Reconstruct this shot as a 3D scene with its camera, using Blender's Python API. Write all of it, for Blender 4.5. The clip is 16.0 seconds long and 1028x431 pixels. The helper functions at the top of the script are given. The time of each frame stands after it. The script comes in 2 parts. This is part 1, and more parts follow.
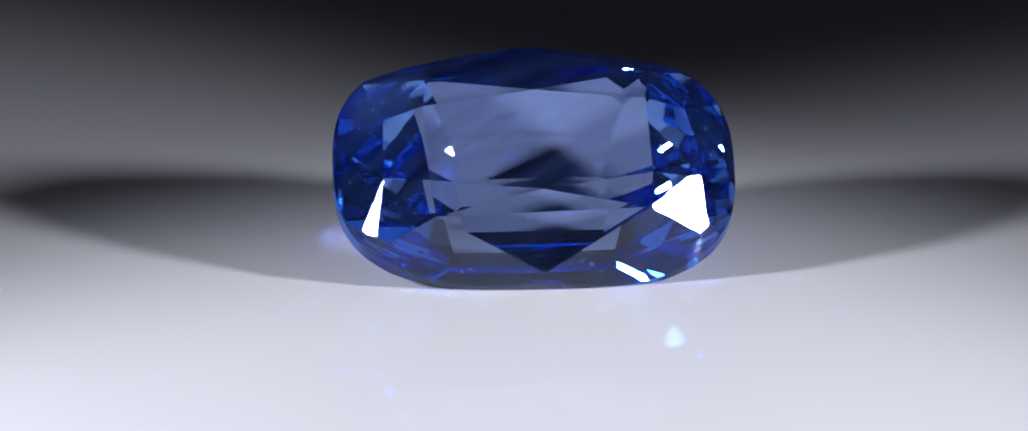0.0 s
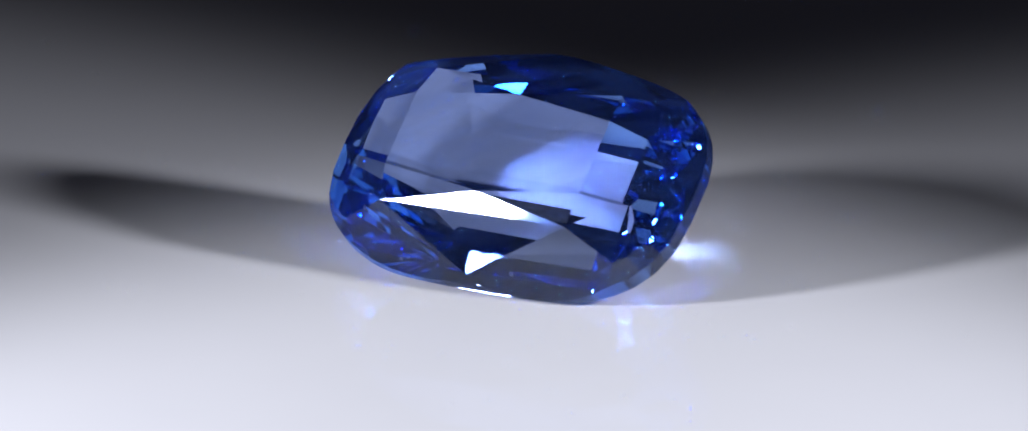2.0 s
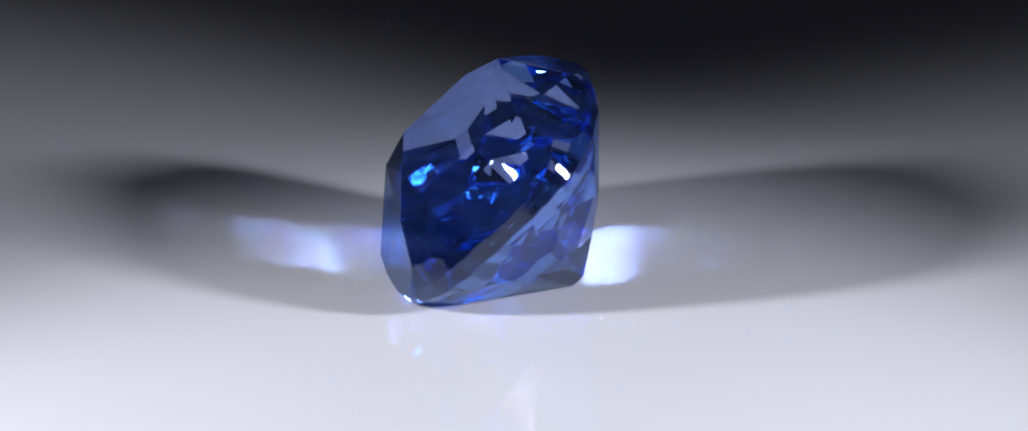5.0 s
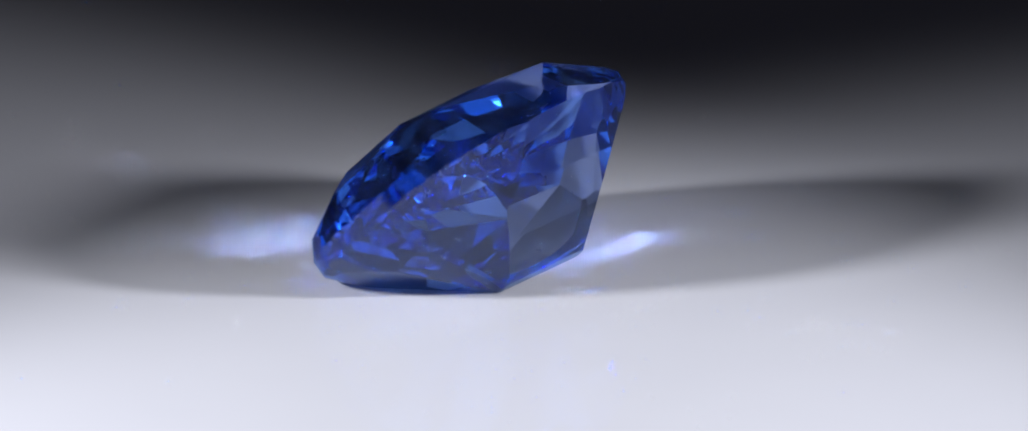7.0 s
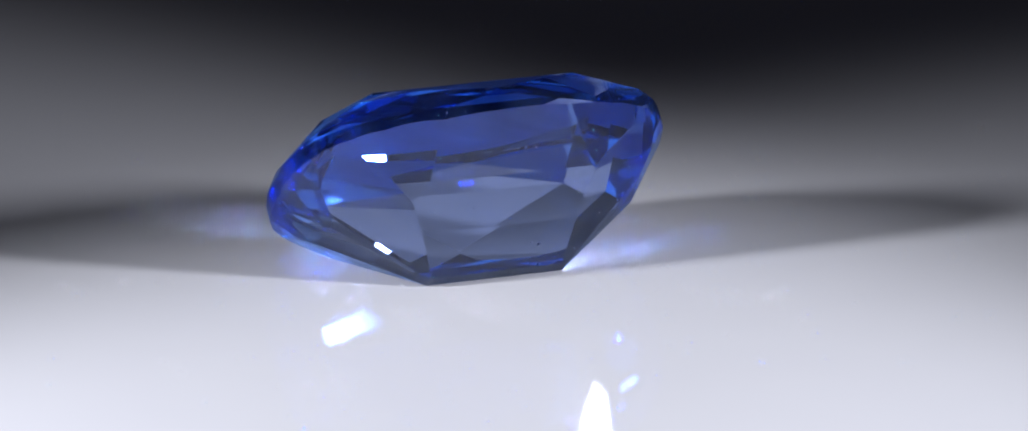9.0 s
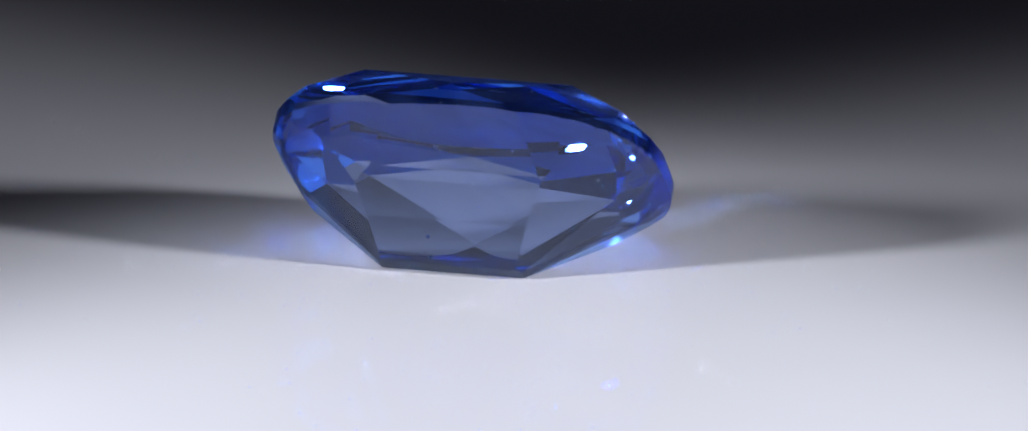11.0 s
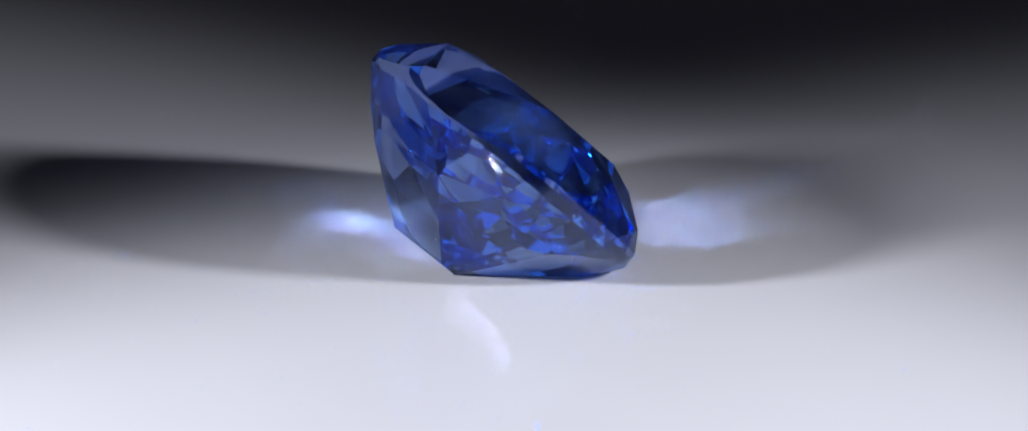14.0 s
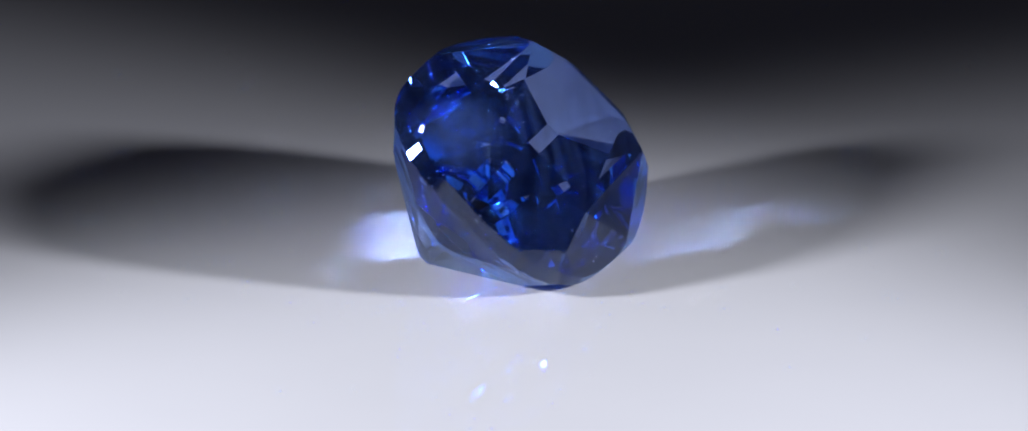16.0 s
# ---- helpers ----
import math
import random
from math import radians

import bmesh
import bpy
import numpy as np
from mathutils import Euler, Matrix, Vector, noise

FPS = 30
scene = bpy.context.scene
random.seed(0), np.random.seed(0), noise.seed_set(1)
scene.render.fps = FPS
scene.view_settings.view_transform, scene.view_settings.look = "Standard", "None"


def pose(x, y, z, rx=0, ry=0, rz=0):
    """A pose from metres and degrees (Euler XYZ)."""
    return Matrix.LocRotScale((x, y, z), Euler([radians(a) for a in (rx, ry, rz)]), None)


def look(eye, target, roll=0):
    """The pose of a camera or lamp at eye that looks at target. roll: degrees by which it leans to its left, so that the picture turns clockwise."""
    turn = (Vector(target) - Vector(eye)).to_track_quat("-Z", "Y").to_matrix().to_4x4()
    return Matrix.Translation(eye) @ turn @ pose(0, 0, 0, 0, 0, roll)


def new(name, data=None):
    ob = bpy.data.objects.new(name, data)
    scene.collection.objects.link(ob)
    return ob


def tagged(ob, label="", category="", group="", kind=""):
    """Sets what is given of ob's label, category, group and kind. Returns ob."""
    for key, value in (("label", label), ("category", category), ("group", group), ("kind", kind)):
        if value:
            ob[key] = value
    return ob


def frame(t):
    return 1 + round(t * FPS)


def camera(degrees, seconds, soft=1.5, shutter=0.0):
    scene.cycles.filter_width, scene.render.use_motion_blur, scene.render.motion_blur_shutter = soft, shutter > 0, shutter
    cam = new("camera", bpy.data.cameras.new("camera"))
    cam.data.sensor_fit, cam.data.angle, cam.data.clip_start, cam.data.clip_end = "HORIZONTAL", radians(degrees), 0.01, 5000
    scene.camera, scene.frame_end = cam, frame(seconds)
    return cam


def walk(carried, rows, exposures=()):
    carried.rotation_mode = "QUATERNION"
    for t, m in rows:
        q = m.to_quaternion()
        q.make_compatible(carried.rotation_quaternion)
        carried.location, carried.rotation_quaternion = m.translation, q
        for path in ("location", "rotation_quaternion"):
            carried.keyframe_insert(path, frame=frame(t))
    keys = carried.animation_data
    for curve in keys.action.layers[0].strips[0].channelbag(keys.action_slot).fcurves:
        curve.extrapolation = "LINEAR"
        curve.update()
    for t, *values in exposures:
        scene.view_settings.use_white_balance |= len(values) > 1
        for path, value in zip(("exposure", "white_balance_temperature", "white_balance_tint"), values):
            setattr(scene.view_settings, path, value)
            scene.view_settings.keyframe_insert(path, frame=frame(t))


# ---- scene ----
cam = camera(5.215, 16.0)

# ---- measures, in millimetres turned into metres ----
MM = 0.001
TILT, LEAN = 43.24, -0.6                 # how the stone lies on one of its long lower facets
TURN_AT_START, TURN_RATE = 6.43, -18.217  # degrees, degrees per second
AXIS = Vector((-0.351 * MM, 0, 0))      # the turning axis on the surface
OFFSET = Vector((0.803 * MM, -0.397 * MM, 0))
ELEVATION, REACH = radians(16.596), 285.6 * MM
TARGET = Vector((0, 0, 1.116 * MM))
EYE = TARGET + Vector((0, -REACH * math.cos(ELEVATION), REACH * math.sin(ELEVATION)))
cam.data.dof.use_dof, cam.data.dof.focus_distance, cam.data.dof.aperture_fstop = True, REACH - 0.5 * MM, 110
walk(cam, [(0, look(EYE, TARGET)), (16, look(EYE, TARGET))])

# ---- world and lamps: a dark studio and two small lamps beside the stone ----
world = bpy.data.worlds.new("studio_dark")
world.use_nodes = True
world.node_tree.nodes["Background"].inputs[0].default_value = (0.46, 0.46, 0.66, 1)
world.node_tree.nodes["Background"].inputs[1].default_value = 0.0165
scene.world = world
scene.view_settings.exposure = 0.0
scene.cycles.blur_glossy, scene.cycles.sample_clamp_indirect, scene.cycles.sample_clamp_direct = 0, 0, 0
scene.cycles.caustics_reflective = scene.cycles.caustics_refractive = True
scene.cycles.max_bounces, scene.cycles.glossy_bounces, scene.cycles.transmission_bounces = 24, 16, 16
LAMPS = (((52, -25, 27), (-28.5, -5.5, 0), 0.18), ((-52, -25, 27), (11, -14.3, 0), 0.191))
LAMP_RADIUS, LAMP_CONE, LAMP_EDGE = 4.4 * MM, 50, 0.8


def lamp(eye, target, watts):
    data = bpy.data.lights.new("spot_lamp_light", "SPOT")
    data.shadow_soft_size, data.spot_size, data.spot_blend = LAMP_RADIUS, radians(LAMP_CONE), LAMP_EDGE
    data.energy, data.color = watts, (0.872, 0.890, 1.0)
    ob = new("spot_lamp_light", data)
    ob.matrix_world = look(Vector(eye) * MM, Vector(target) * MM)
    return ob


for eye, target, watts in LAMPS:
    lamp(eye, target, watts)


# ---- materials ----
def material(name):
    m = bpy.data.materials.new(name)
    m.use_nodes = True
    m.node_tree.nodes.clear()
    n = m.node_tree.nodes
    return m, n, m.node_tree.links, n.new("ShaderNodeOutputMaterial")


def sapphire(name, rough, silk_most, lines=False):
    """Light that goes straight through stays pale; each reflection inside the crystal deepens the blue."""
    m, n, l, out = material(name)
    place = n.new("ShaderNodeTexCoord")
    gloss, bend, fresnel, clear = (n.new("ShaderNodeBsdfGlossy"), n.new("ShaderNodeBsdfRefraction"),
                                   n.new("ShaderNodeFresnel"), n.new("ShaderNodeMixShader"))
    # weak reflections on the polish stay white, total ones inside the crystal are blue
    total, tint = n.new("ShaderNodeMapRange"), n.new("ShaderNodeMixRGB")
    total.inputs["From Min"].default_value, total.inputs["From Max"].default_value = 0.25, 0.85
    tint.inputs[1].default_value, tint.inputs[2].default_value = (0.72, 0.80, 0.96, 1), (0.47, 0.70, 0.94, 1)
    l.new(fresnel.outputs[0], total.inputs["Value"])
    l.new(total.outputs[0], tint.inputs[0])
    l.new(tint.outputs[0], gloss.inputs["Color"])
    bend.inputs["Color"].default_value = (0.645, 0.738, 0.99, 1)
    gloss.inputs["Roughness"].default_value = bend.inputs["Roughness"].default_value = rough
    bend.inputs["IOR"].default_value = fresnel.inputs["IOR"].default_value = 1.77
    l.new(fresnel.outputs[0], clear.inputs[0])
    l.new(bend.outputs[0], clear.inputs[1])
    l.new(gloss.outputs[0], clear.inputs[2])
    if lines:
        # polishing lines on one corner of the crown
        wave, warp, bump, reach = n.new("ShaderNodeTexWave"), n.new("ShaderNodeMapping"), n.new("ShaderNodeBump"), n.new("ShaderNodeVectorMath")
        fade, times = n.new("ShaderNodeMapRange"), n.new("ShaderNodeMath")
        warp.inputs["Rotation"].default_value = (0, radians(50), radians(8))
        wave.inputs["Scale"].default_value, wave.inputs["Distortion"].default_value = 4300, 2.0
        wave.inputs["Detail"].default_value, wave.inputs["Detail Scale"].default_value = 3, 0.6
        reach.operation = "DISTANCE"
        reach.inputs[1].default_value = (-2.85 * MM, 0.35 * MM, 4.15 * MM)
        fade.inputs["From Min"].default_value, fade.inputs["From Max"].default_value = 0.55 * MM, 1.4 * MM
        fade.inputs["To Min"].default_value, fade.inputs["To Max"].default_value = 1, 0
        times.operation = "MULTIPLY"
        l.new(place.outputs["Object"], warp.inputs["Vector"])
        l.new(warp.outputs[0], wave.inputs["Vector"])
        l.new(place.outputs["Object"], reach.inputs[0])
        l.new(reach.outputs["Value"], fade.inputs["Value"])
        l.new(wave.outputs["Fac"], times.inputs[0])
        l.new(fade.outputs[0], times.inputs[1])
        l.new(times.outputs[0], bump.inputs["Height"])
        bump.inputs["Distance"].default_value, bump.inputs["Strength"].default_value = 0.00001, 0.16
        for b in (gloss, bend):
            l.new(bump.outputs[0], b.inputs["Normal"])
    # fine silk in the crystal scatters a little blue light
    silk, back, front = n.new("ShaderNodeAddShader"), n.new("ShaderNodeBsdfTranslucent"), n.new("ShaderNodeBsdfDiffuse")
    for b in (back, front):
        b.inputs["Color"].default_value = (0.10, 0.18, 0.48, 1)
        l.new(b.outputs[0], silk.inputs[0 if b == back else 1])
    cloud, ramp, mix = n.new("ShaderNodeTexNoise"), n.new("ShaderNodeMapRange"), n.new("ShaderNodeMixShader")
    cloud.inputs["Scale"].default_value, cloud.inputs["Detail"].default_value = 900, 4
    ramp.inputs["From Min"].default_value, ramp.inputs["From Max"].default_value = 0.38, 0.66
    ramp.inputs["To Min"].default_value, ramp.inputs["To Max"].default_value = 0.0, silk_most
    bands = n.new("ShaderNodeMapping")
    # in straight bands that run aslant across the table
    bands.vector_type = "TEXTURE"
    bands.inputs["Rotation"].default_value = (Matrix.Rotation(radians(TILT), 3, "X") @ Matrix.Rotation(radians(32), 3, "Z")).to_euler()
    bands.inputs["Scale"].default_value = (9.0, 0.55, 1.6)
    l.new(place.outputs["Object"], bands.inputs["Vector"])
    l.new(bands.outputs[0], cloud.inputs["Vector"])
    l.new(cloud.outputs["Fac"], ramp.inputs["Value"])
    if lines:
        rubbed, both = n.new("ShaderNodeMath"), n.new("ShaderNodeMath")
        rubbed.operation, both.operation = "MULTIPLY", "ADD"
        rubbed.inputs[1].default_value = 0.3
        l.new(times.outputs[0], rubbed.inputs[0])
        l.new(rubbed.outputs[0], both.inputs[0])
        l.new(ramp.outputs[0], both.inputs[1])
        l.new(both.outputs[0], mix.inputs[0])
    else:
        l.new(ramp.outputs[0], mix.inputs[0])
    l.new(clear.outputs[0], mix.inputs[1])
    l.new(silk.outputs[0], mix.inputs[2])
    l.new(mix.outputs[0], out.inputs[0])
    return m


def pale_mark():
    m, n, l, out = material("pale_mark")
    b = n.new("ShaderNodeBsdfPrincipled")
    b.inputs["Base Color"].default_value = (0.75, 0.78, 0.85, 1)
    b.inputs["Roughness"].default_value = 0.5
    l.new(b.outputs[0], out.inputs[0])
    return m


def white_plate():
    m, n, l, out = material("white_plate")
    b = n.new("ShaderNodeBsdfPrincipled")
    place, broad, fine = n.new("ShaderNodeTexCoord"), n.new("ShaderNodeTexNoise"), n.new("ShaderNodeTexNoise")
    tone, sheen, bump = n.new("ShaderNodeMixRGB"), n.new("ShaderNodeMapRange"), n.new("ShaderNodeBump")
    broad.inputs["Scale"].default_value, broad.inputs["Detail"].default_value = 180, 4
    fine.inputs["Scale"].default_value, fine.inputs["Detail"].default_value = 9000, 3
    tone.inputs[1].default_value, tone.inputs[2].default_value = (0.755, 0.755, 0.775, 1), (0.80, 0.80, 0.815, 1)
    sheen.inputs["To Min"].default_value, sheen.inputs["To Max"].default_value = 0.004, 0.014
    bump.inputs["Distance"].default_value, bump.inputs["Strength"].default_value = 0.0000004, 0.05
    for tex in (broad, fine):
        l.new(place.outputs["Object"], tex.inputs["Vector"])
    l.new(broad.outputs["Fac"], tone.inputs[0])
    l.new(fine.outputs["Fac"], sheen.inputs["Value"])
    l.new(fine.outputs["Fac"], bump.inputs["Height"])
    l.new(tone.outputs[0], b.inputs["Base Color"])
    l.new(sheen.outputs[0], b.inputs["Roughness"])
    l.new(bump.outputs[0], b.inputs["Normal"])
    b.inputs["IOR"].default_value, b.inputs["Specular IOR Level"].default_value = 1.46, 0.2
    l.new(b.outputs[0], out.inputs[0])
    return m


FACETS, CROWN_FACETS, TABLE = sapphire("blue_sapphire", 0.0, 0.065), sapphire("blue_sapphire_crown", 0.0, 0.05, True), sapphire("blue_sapphire_table", 0.0, 0.11)
BAND = sapphire("blue_sapphire_girdle", 0.03, 0.06)
MARK, PLATE = pale_mark(), white_plate()


# ---- building ----
def part(name, bm, mat, parent=None, label=""):
    mesh = bpy.data.meshes.new(name)
    bm.to_mesh(mesh)
    bm.free()
    mesh.materials.append(mat)
    ob = new(name, mesh)
    ob.parent = parent
    return tagged(ob, label)


def surface():
    bm = bmesh.new()
    bmesh.ops.create_circle(bm, cap_ends=True, segments=128, radius=0.6)
    g = bmesh.ops.extrude_face_region(bm, geom=bm.faces[:])
    bmesh.ops.translate(bm, vec=(0, 0, -0.01), verts=[v for v in g["geom"] if isinstance(v, bmesh.types.BMVert)])
    bmesh.ops.recalc_face_normals(bm, faces=bm.faces[:])
    ob = part("ground", bm, PLATE)
    return tagged(ob, "smooth glossy white plate under the stone, falling into darkness behind", "table surface", kind="structure")


surface()

# ---- the stone ----
HALF_L, HALF_W, HALF_BACK, ROUND = 5.08, 3.4, 3.5, 2.8   # outline at the girdle
SKEW = -2.0                              # degrees by which the outline sits askew to the table
CROWN, DEPTH, KEEL, CULET = 1.62, 3.083, 1.85, 0.15
GIRDLE = 0.2                             # half the girdle's thickness
REST = Matrix.Rotation(radians(TILT), 3, "X") @ Matrix.Rotation(radians(LEAN), 3, "Y")


def outline(u):
    c, s = math.cos(u), math.sin(u)
    e = 2 / ROUND
    p = Vector((math.copysign(abs(c) ** e * HALF_L, c), math.copysign(abs(s) ** e * (HALF_BACK if s > 0 else HALF_W), s), 0))
    return Matrix.Rotation(radians(SKEW), 3, "Z") @ p


RIM = [outline(k * math.tau / 2880) for k in range(2880)]


def touch(azimuth):
    """The point of the outline whose outward direction is the azimuth."""
    d = Vector((math.cos(radians(azimuth)), math.sin(radians(azimuth)), 0))
    return max(RIM, key=lambda p: p.dot(d))


def slope(azimuth, angle, through_point, down=False):
    """A facet's plane: its azimuth, its angle from the girdle's plane and a point in it."""
    a, e = radians(azimuth), radians(angle)
    n = Vector((math.cos(a) * math.sin(e), math.sin(a) * math.sin(e), -math.cos(e) if down else math.cos(e)))
    return Vector(through_point), n


def facet3(a, b, c, towards):
    n = (Vector(b) - Vector(a)).cross(Vector(c) - Vector(a)).normalized()
    if n.dot(Vector(towards)) < 0:
        n.negate()
    return Vector(a), n


def facing(azimuth, height):
    """The direction, in the stone's own space, that looks to that azimuth and height as the stone lies."""
    a, h = radians(azimuth), radians(height)
    return REST.inverted() @ Vector((math.cos(a) * math.cos(h), math.sin(a) * math.cos(h), math.sin(h)))


def crown_planes():
    """The table and the triangular crown facets round it, each by the corners that it runs through."""
    planes = [(Vector((0, 0, CROWN)), Vector((0, 0, 1)))]
    corners = {"mid": (0, 1.45, CROWN), "tip": (2.82, 1.08, CROWN), "side": (2.698, 1.979, 1.379), "shoulder": (3.823, 0.912, 1.275),
               "foot": (4.186, 2.443, 0.476), "rim": (4.762, 1.544, 0.352), "low": (0, 3.25, 0.5), "end": (4.801, 0, 0.602)}

    # the low side was cut a little differently at either end
    low_side = {1: {"side": (2.696, 1.976, 1.414), "shoulder": (4.049, 0.791, 1.267), "foot": (4.244, 2.479, 0.547), "rim": (4.512, 1.926, 0.582), "end": (4.881, 0.000, 0.682)},
                -1: {"side": (2.702, 1.982, 1.341), "shoulder": (3.927, 0.760, 1.242), "foot": (4.247, 2.442, 0.476), "rim": (4.501, 1.805, 0.505), "end": (4.840, 0.000, 0.613)}}

    def at(name, sx, sy):
        x, y, z = low_side[sx].get(name, corners[name]) if sy < 0 else corners[name]
        if name == "low" and sy > 0:
            y += HALF_BACK - HALF_W
        return Vector((x * sx, y * sy, z))

    for sy in (1, -1):
        for name in ("mid", "low"):
            planes.append(facet3(at(name, 1, sy), at("side", 1, sy), at("side", -1, sy), (0, sy, 1)))
    for sx in (1, -1):
        planes.append(facet3(at("tip", sx, 1), at("tip", sx, -1), at("shoulder", sx, 1), (sx, 0, 1)))
        planes.append(facet3(at("shoulder", sx, 1), at("shoulder", sx, -1), at("end", sx, 1), (sx, 0, 1)))
        for sy in (1, -1):
            for names in (("mid", "tip", "side"), ("tip", "shoulder", "side"), ("side", "low", "foot")):
                planes.append(facet3(*[at(k, sx, sy) for k in names], (sx, sy, 1)))
            for names in (("side", "shoulder", "foot"), ("shoulder", "rim", "foot"), ("shoulder", "end", "rim")):
                planes.append(facet3(*[at(k, sx, sy) for k in names], (sx, sy, 1)))
            # steep little facets along the girdle
            for azimuth, angle in ((89, 66), (76, 60), (62, 58), (46, 60), (30, 58), (14, 58), (1, 60)):
                a = math.degrees(math.atan2(sy * math.sin(radians(azimuth)), sx * math.cos(radians(azimuth))))
                planes.append(slope(a, angle, touch(a) + Vector((0, 0, GIRDLE))))
    return planes


def pavilion_planes():
    """Stepped long sides, ends and corners that run down to a narrow keel."""
    planes = [(Vector((0, 0, -DEPTH)), Vector((0, 0, -1)))]
    down = REST.inverted() @ Vector((0, 0, -1))
    hand = random.Random(7)              # the small unevenness of cutting by hand
    planes.append((Vector((0, -CULET, -DEPTH)), down))
    planes.append((Vector((0, CULET + 0.1, -DEPTH)), facing(88.9, -9.4)))
    planes.append((Vector((0, 1.87, -1.8)), facing(88.9, -6.8)))
    for sx in (1, -1):
        planes.append(slope(0 if sx > 0 else 180, 53, (sx * HALF_L, 0, -GIRDLE), True))
        for sy in (1, -1):
            planes.append(slope(sy * 90, 46.5, (0, -HALF_W, -GIRDLE), True) if sy < 0 else (Vector((0, HALF_BACK, -GIRDLE)), facing(88.9, -0.8)))
            keel_end = Vector((sx * KEEL, sy * CULET, -DEPTH))
            break_point = Vector((sx * 2.75, sy * 2.22, -1.36))
            far = touch(math.degrees(math.atan2(sy * math.sin(radians(52)), sx * math.cos(radians(52)))))
            planes.append(facet3(keel_end, break_point, far - Vector((0, 0, GIRDLE + 0.1)), (sx, sy, -1)))
            # a fan of facets from the end of the keel round the end of the stone
            for azimuth, lift in ((4, 0.55), (12, 0.46), (20, 0.4), (29, 0.42), (38, 0.45)):
                a = math.atan2(sy * math.sin(radians(azimuth)), sx * math.cos(radians(azimuth)))
                run = abs((touch(math.degrees(a)) - Vector((keel_end.x, keel_end.y, 0))).dot(Vector((math.cos(a), math.sin(a), 0))))
                steep = math.degrees(math.atan2(DEPTH - GIRDLE - lift, run)) + hand.uniform(-0.9, 0.9)
                planes.append(slope(math.degrees(a), steep, keel_end, True))
            for azimuth, angle in ((79, 49.5), (66, 51), (52, 50), (38, 51.5), (24, 50), (10, 51)):
                angle, azimuth = angle + hand.uniform(-1.8, 1.8), azimuth + hand.uniform(-2.5, 2.5)
                a = math.degrees(math.atan2(sy * math.sin(radians(azimuth)), sx * math.cos(radians(azimuth))))
                planes.append(slope(a, angle, touch(a) - Vector((0, 0, GIRDLE)), True))
    return planes


def stone_mesh():
    bm = bmesh.new()
    ring = [outline(k * math.tau / 144) for k in range(144)]
    low, high = [[bm.verts.new((p.x, p.y, z)) for p in ring] for z in (-5, 3)]
    bm.faces.new(high), bm.faces.new(low[::-1])
    for k in range(144):
        bm.faces.new((low[k], low[(k + 1) % 144], high[(k + 1) % 144], high[k]))
    for p, n in crown_planes() + pavilion_planes():
        cut = bmesh.ops.bisect_plane(bm, geom=bm.verts[:] + bm.edges[:] + bm.faces[:], dist=1e-5, plane_co=p, plane_no=n, clear_outer=True)
        edges = [e for e in cut["geom_cut"] if isinstance(e, bmesh.types.BMEdge)]
        if edges:
            bmesh.ops.contextual_create(bm, geom=edges)
    bmesh.ops.remove_doubles(bm, verts=bm.verts[:], dist=2e-4)
    bmesh.ops.recalc_face_normals(bm, faces=bm.faces[:])
    bm.verts.index_update()
    return bm


SIDES = []                               # a point and the outward direction of each facet, as the stone lies


def cut_stone():
    """The stone under an empty at its foot; its table, crown, girdle, lower half and culet meet edge to edge."""
    bm = stone_mesh()
    kind = []
    for f in bm.faces:
        n = f.normal
        kind.append("table" if n.z > 0.9995 else "culet" if n.z < -0.9995 else "girdle" if abs(n.z) < 0.05 else "crown" if n.z > 0 else "pavilion")
    bm.transform(REST.to_4x4())
    drop = min(v.co.z for v in bm.verts)
    bm.transform(Matrix.Translation((0, 0, -drop)))
    bm.transform(Matrix.Scale(MM, 4))
    bm.transform(Matrix.Translation(OFFSET + Vector((0, 0, 15e-6))))
    for f in bm.faces:
        SIDES.append((f.calc_center_median(), f.normal.copy()))
    thing = tagged(new("gemstone"), "polished blue cushion-cut sapphire lying tilted on white plate", "gemstone")
    girdle = bmesh.new()
    names = {"table": "large flat polished table facet", "culet": "narrow keel-like culet facet"}
    for f, k in zip(bm.faces, kind):
        if k == "girdle":
            girdle.faces.new([girdle.verts.new(v.co) for v in f.verts])
            continue
        piece = bmesh.new()
        piece.faces.new([piece.verts.new(v.co) for v in f.verts])
        part(k if k in names else k + "_facet", piece, CROWN_FACETS if k == "crown" else TABLE if k == "table" else FACETS, thing, names.get(k, ""))
    bmesh.ops.remove_doubles(girdle, verts=girdle.verts[:], dist=1e-9)
    for f in girdle.faces:
        f.smooth = True
    part("girdle", girdle, BAND, thing, "thin smooth blue girdle band")
    bm.free()
    return thing


STONE = cut_stone()


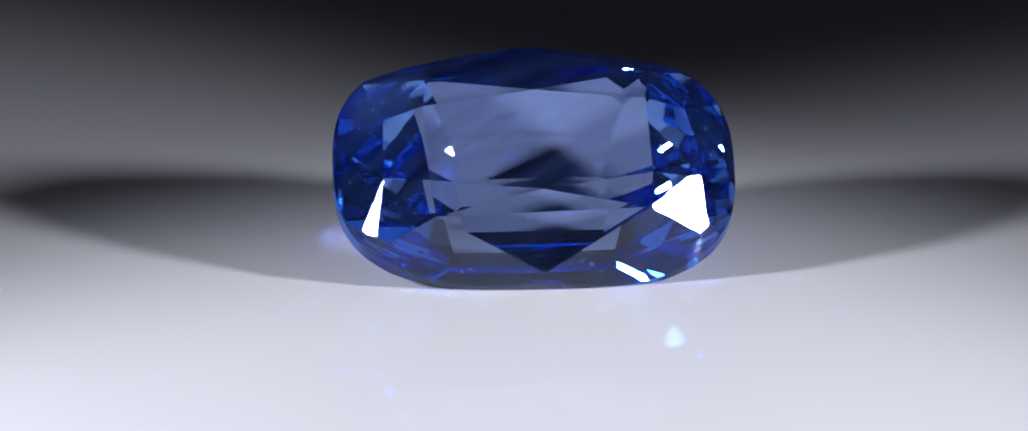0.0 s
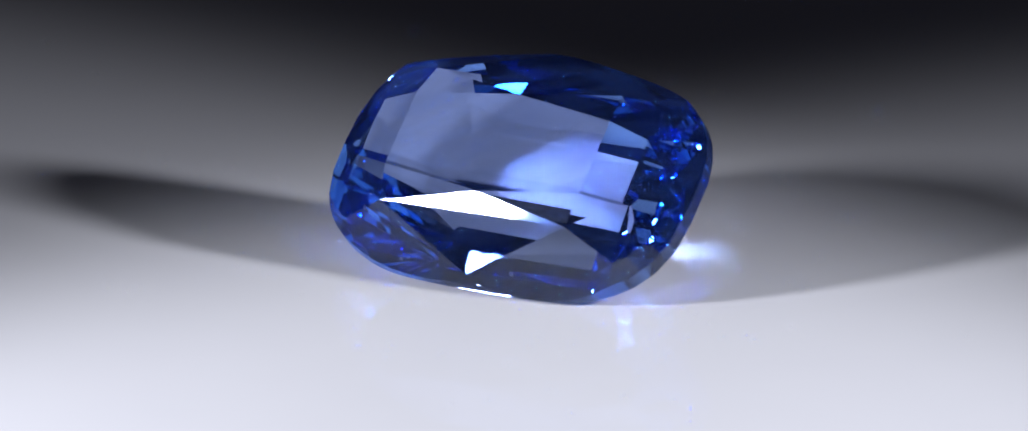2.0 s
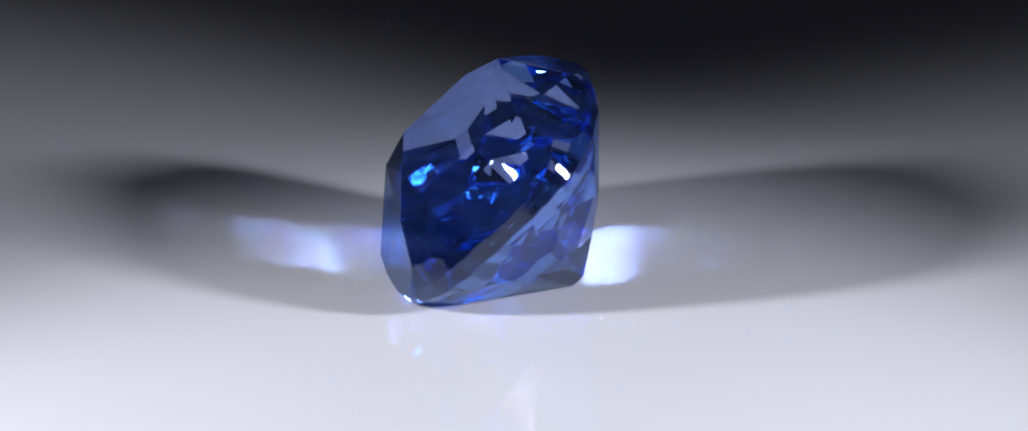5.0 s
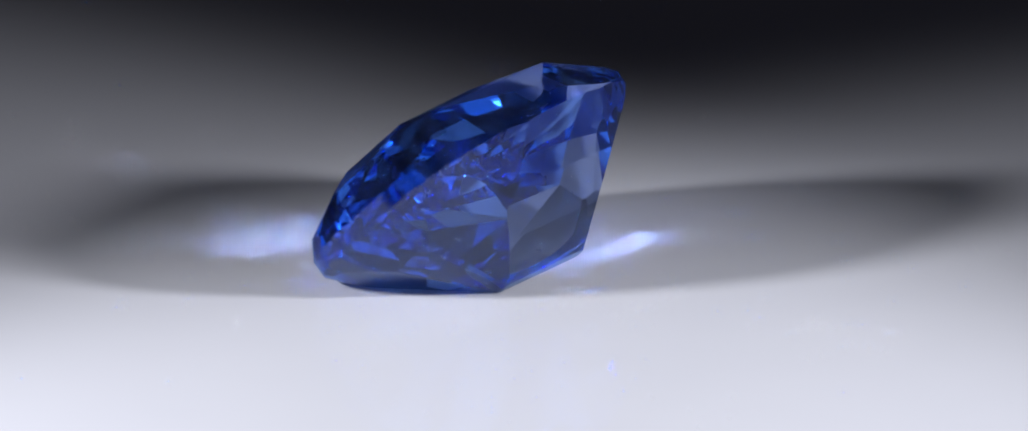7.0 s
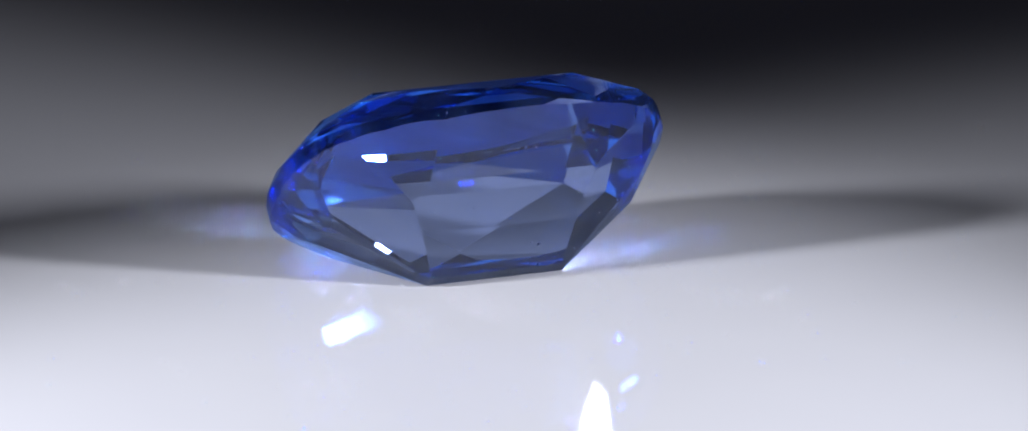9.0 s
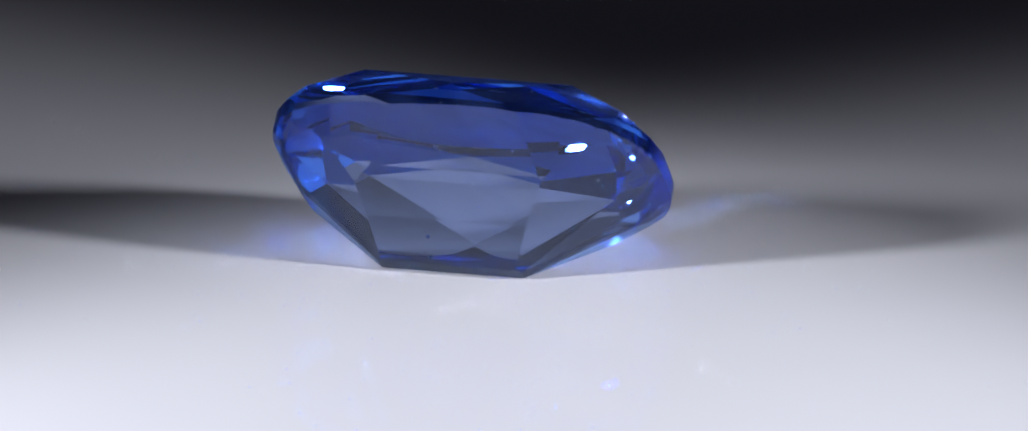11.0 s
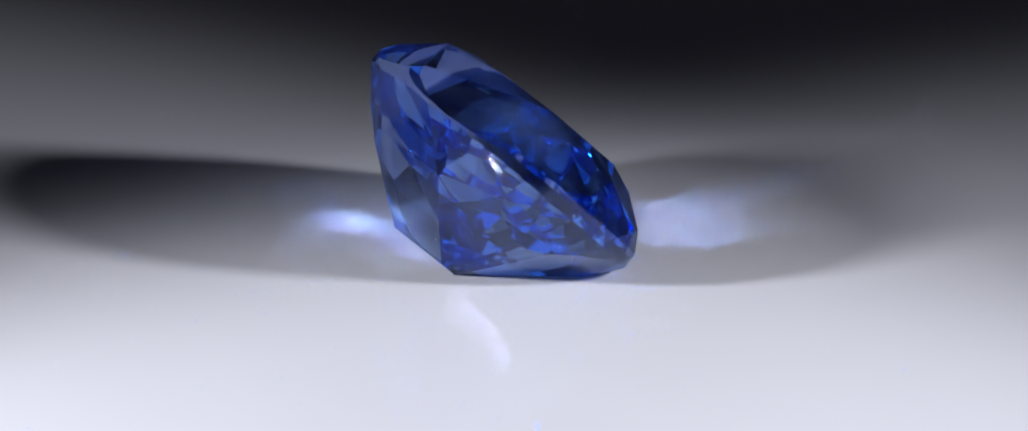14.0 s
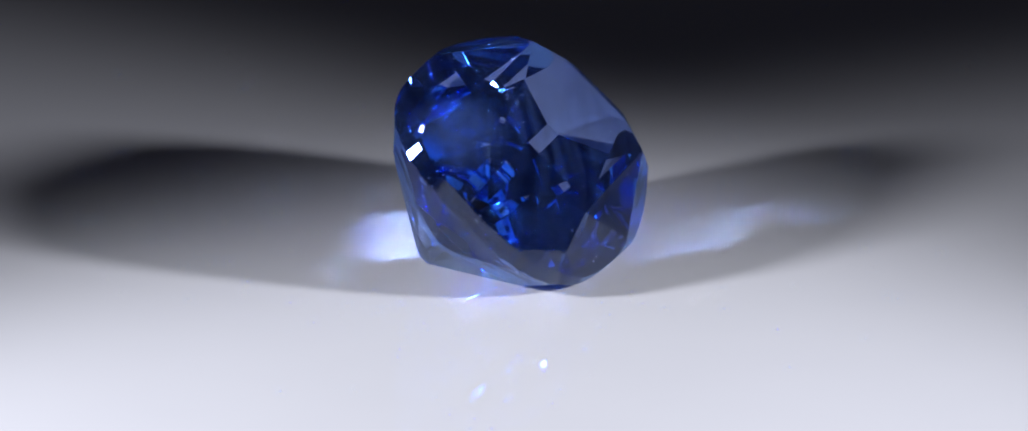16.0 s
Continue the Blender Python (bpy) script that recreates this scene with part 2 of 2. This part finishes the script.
def on_surface(x, y, z):
    """The place on the stone's surface nearest to that point, in metres."""
    p = Vector((x, y, z)) * MM
    co, n = max(SIDES, key=lambda side: (p - side[0]).dot(side[1]))
    return p - n * ((p - co).dot(n) - 0.006 * MM)


def marks(thing):
    """Tiny pale raised specks on the polish and two short scratches in it, in millimetres in the stone's space."""
    hand = random.Random(11)
    for x, y, z, r in ((-0.55, -0.47, 4.49, 0.022), (1.43, -1.16, 3.88, 0.018), (0.96, -1.42, 3.63, 0.014), (-0.77, -2.5, 2.59, 0.016),
                       (0.51, -2.86, 2.26, 0.02), (2.05, -3.15, 0.93, 0.05), (-1.13, -3.07, 0.87, 0.022), (-2.79, -2.58, 1.1, 0.035),
                       (-1.33, -3.02, 0.75, 0.04), (0.99, -2.82, 2.32, 0.016), (-3.88, -0.13, 1.82, 0.02), (-3.31, 0.34, 1.56, 0.016),
                       (1.4, 2.19, 3.39, 0.018), (-3.28, 1.28, 2.51, 0.02), (-2.62, 1.48, 1.97, 0.024)):
        bm = bmesh.new()
        bmesh.ops.create_icosphere(bm, subdivisions=2, radius=r * MM)
        for v in bm.verts:
            v.co *= hand.uniform(0.7, 1.2)
        bmesh.ops.transform(bm, matrix=Matrix.Translation(on_surface(x, y, z)), verts=bm.verts[:])
        part("speck", bm, MARK, thing, "tiny pale speck on the polish")
    for x, y, z, turn, length in ((0.2, 0.01, 4.655, 8, 0.42), (0.33, 0.08, 4.685, 14, 0.22), (0.9, 0.1, 4.69, -32, 0.2)):
        bm = bmesh.new()
        bmesh.ops.create_cube(bm, size=MM)
        bmesh.ops.transform(bm, matrix=Matrix.Translation(on_surface(x, y, z)) @ pose(0, 0, 0, 8, 0, turn) @ Matrix.Diagonal((length, 0.016, 0.006, 1)), verts=bm.verts[:])
        bmesh.ops.bevel(bm, geom=bm.edges[:], offset=0.0025 * MM, segments=1, affect="EDGES")
        part("scratch", bm, MARK, thing, "short pale scratch in the polish")


marks(STONE)


def motions():
    rows = []
    for k in range(33):
        t = k * 0.5
        rows.append((t, Matrix.Translation(AXIS) @ pose(0, 0, 0, 0, 0, TURN_AT_START + TURN_RATE * t)))
    walk(STONE, rows)


motions()
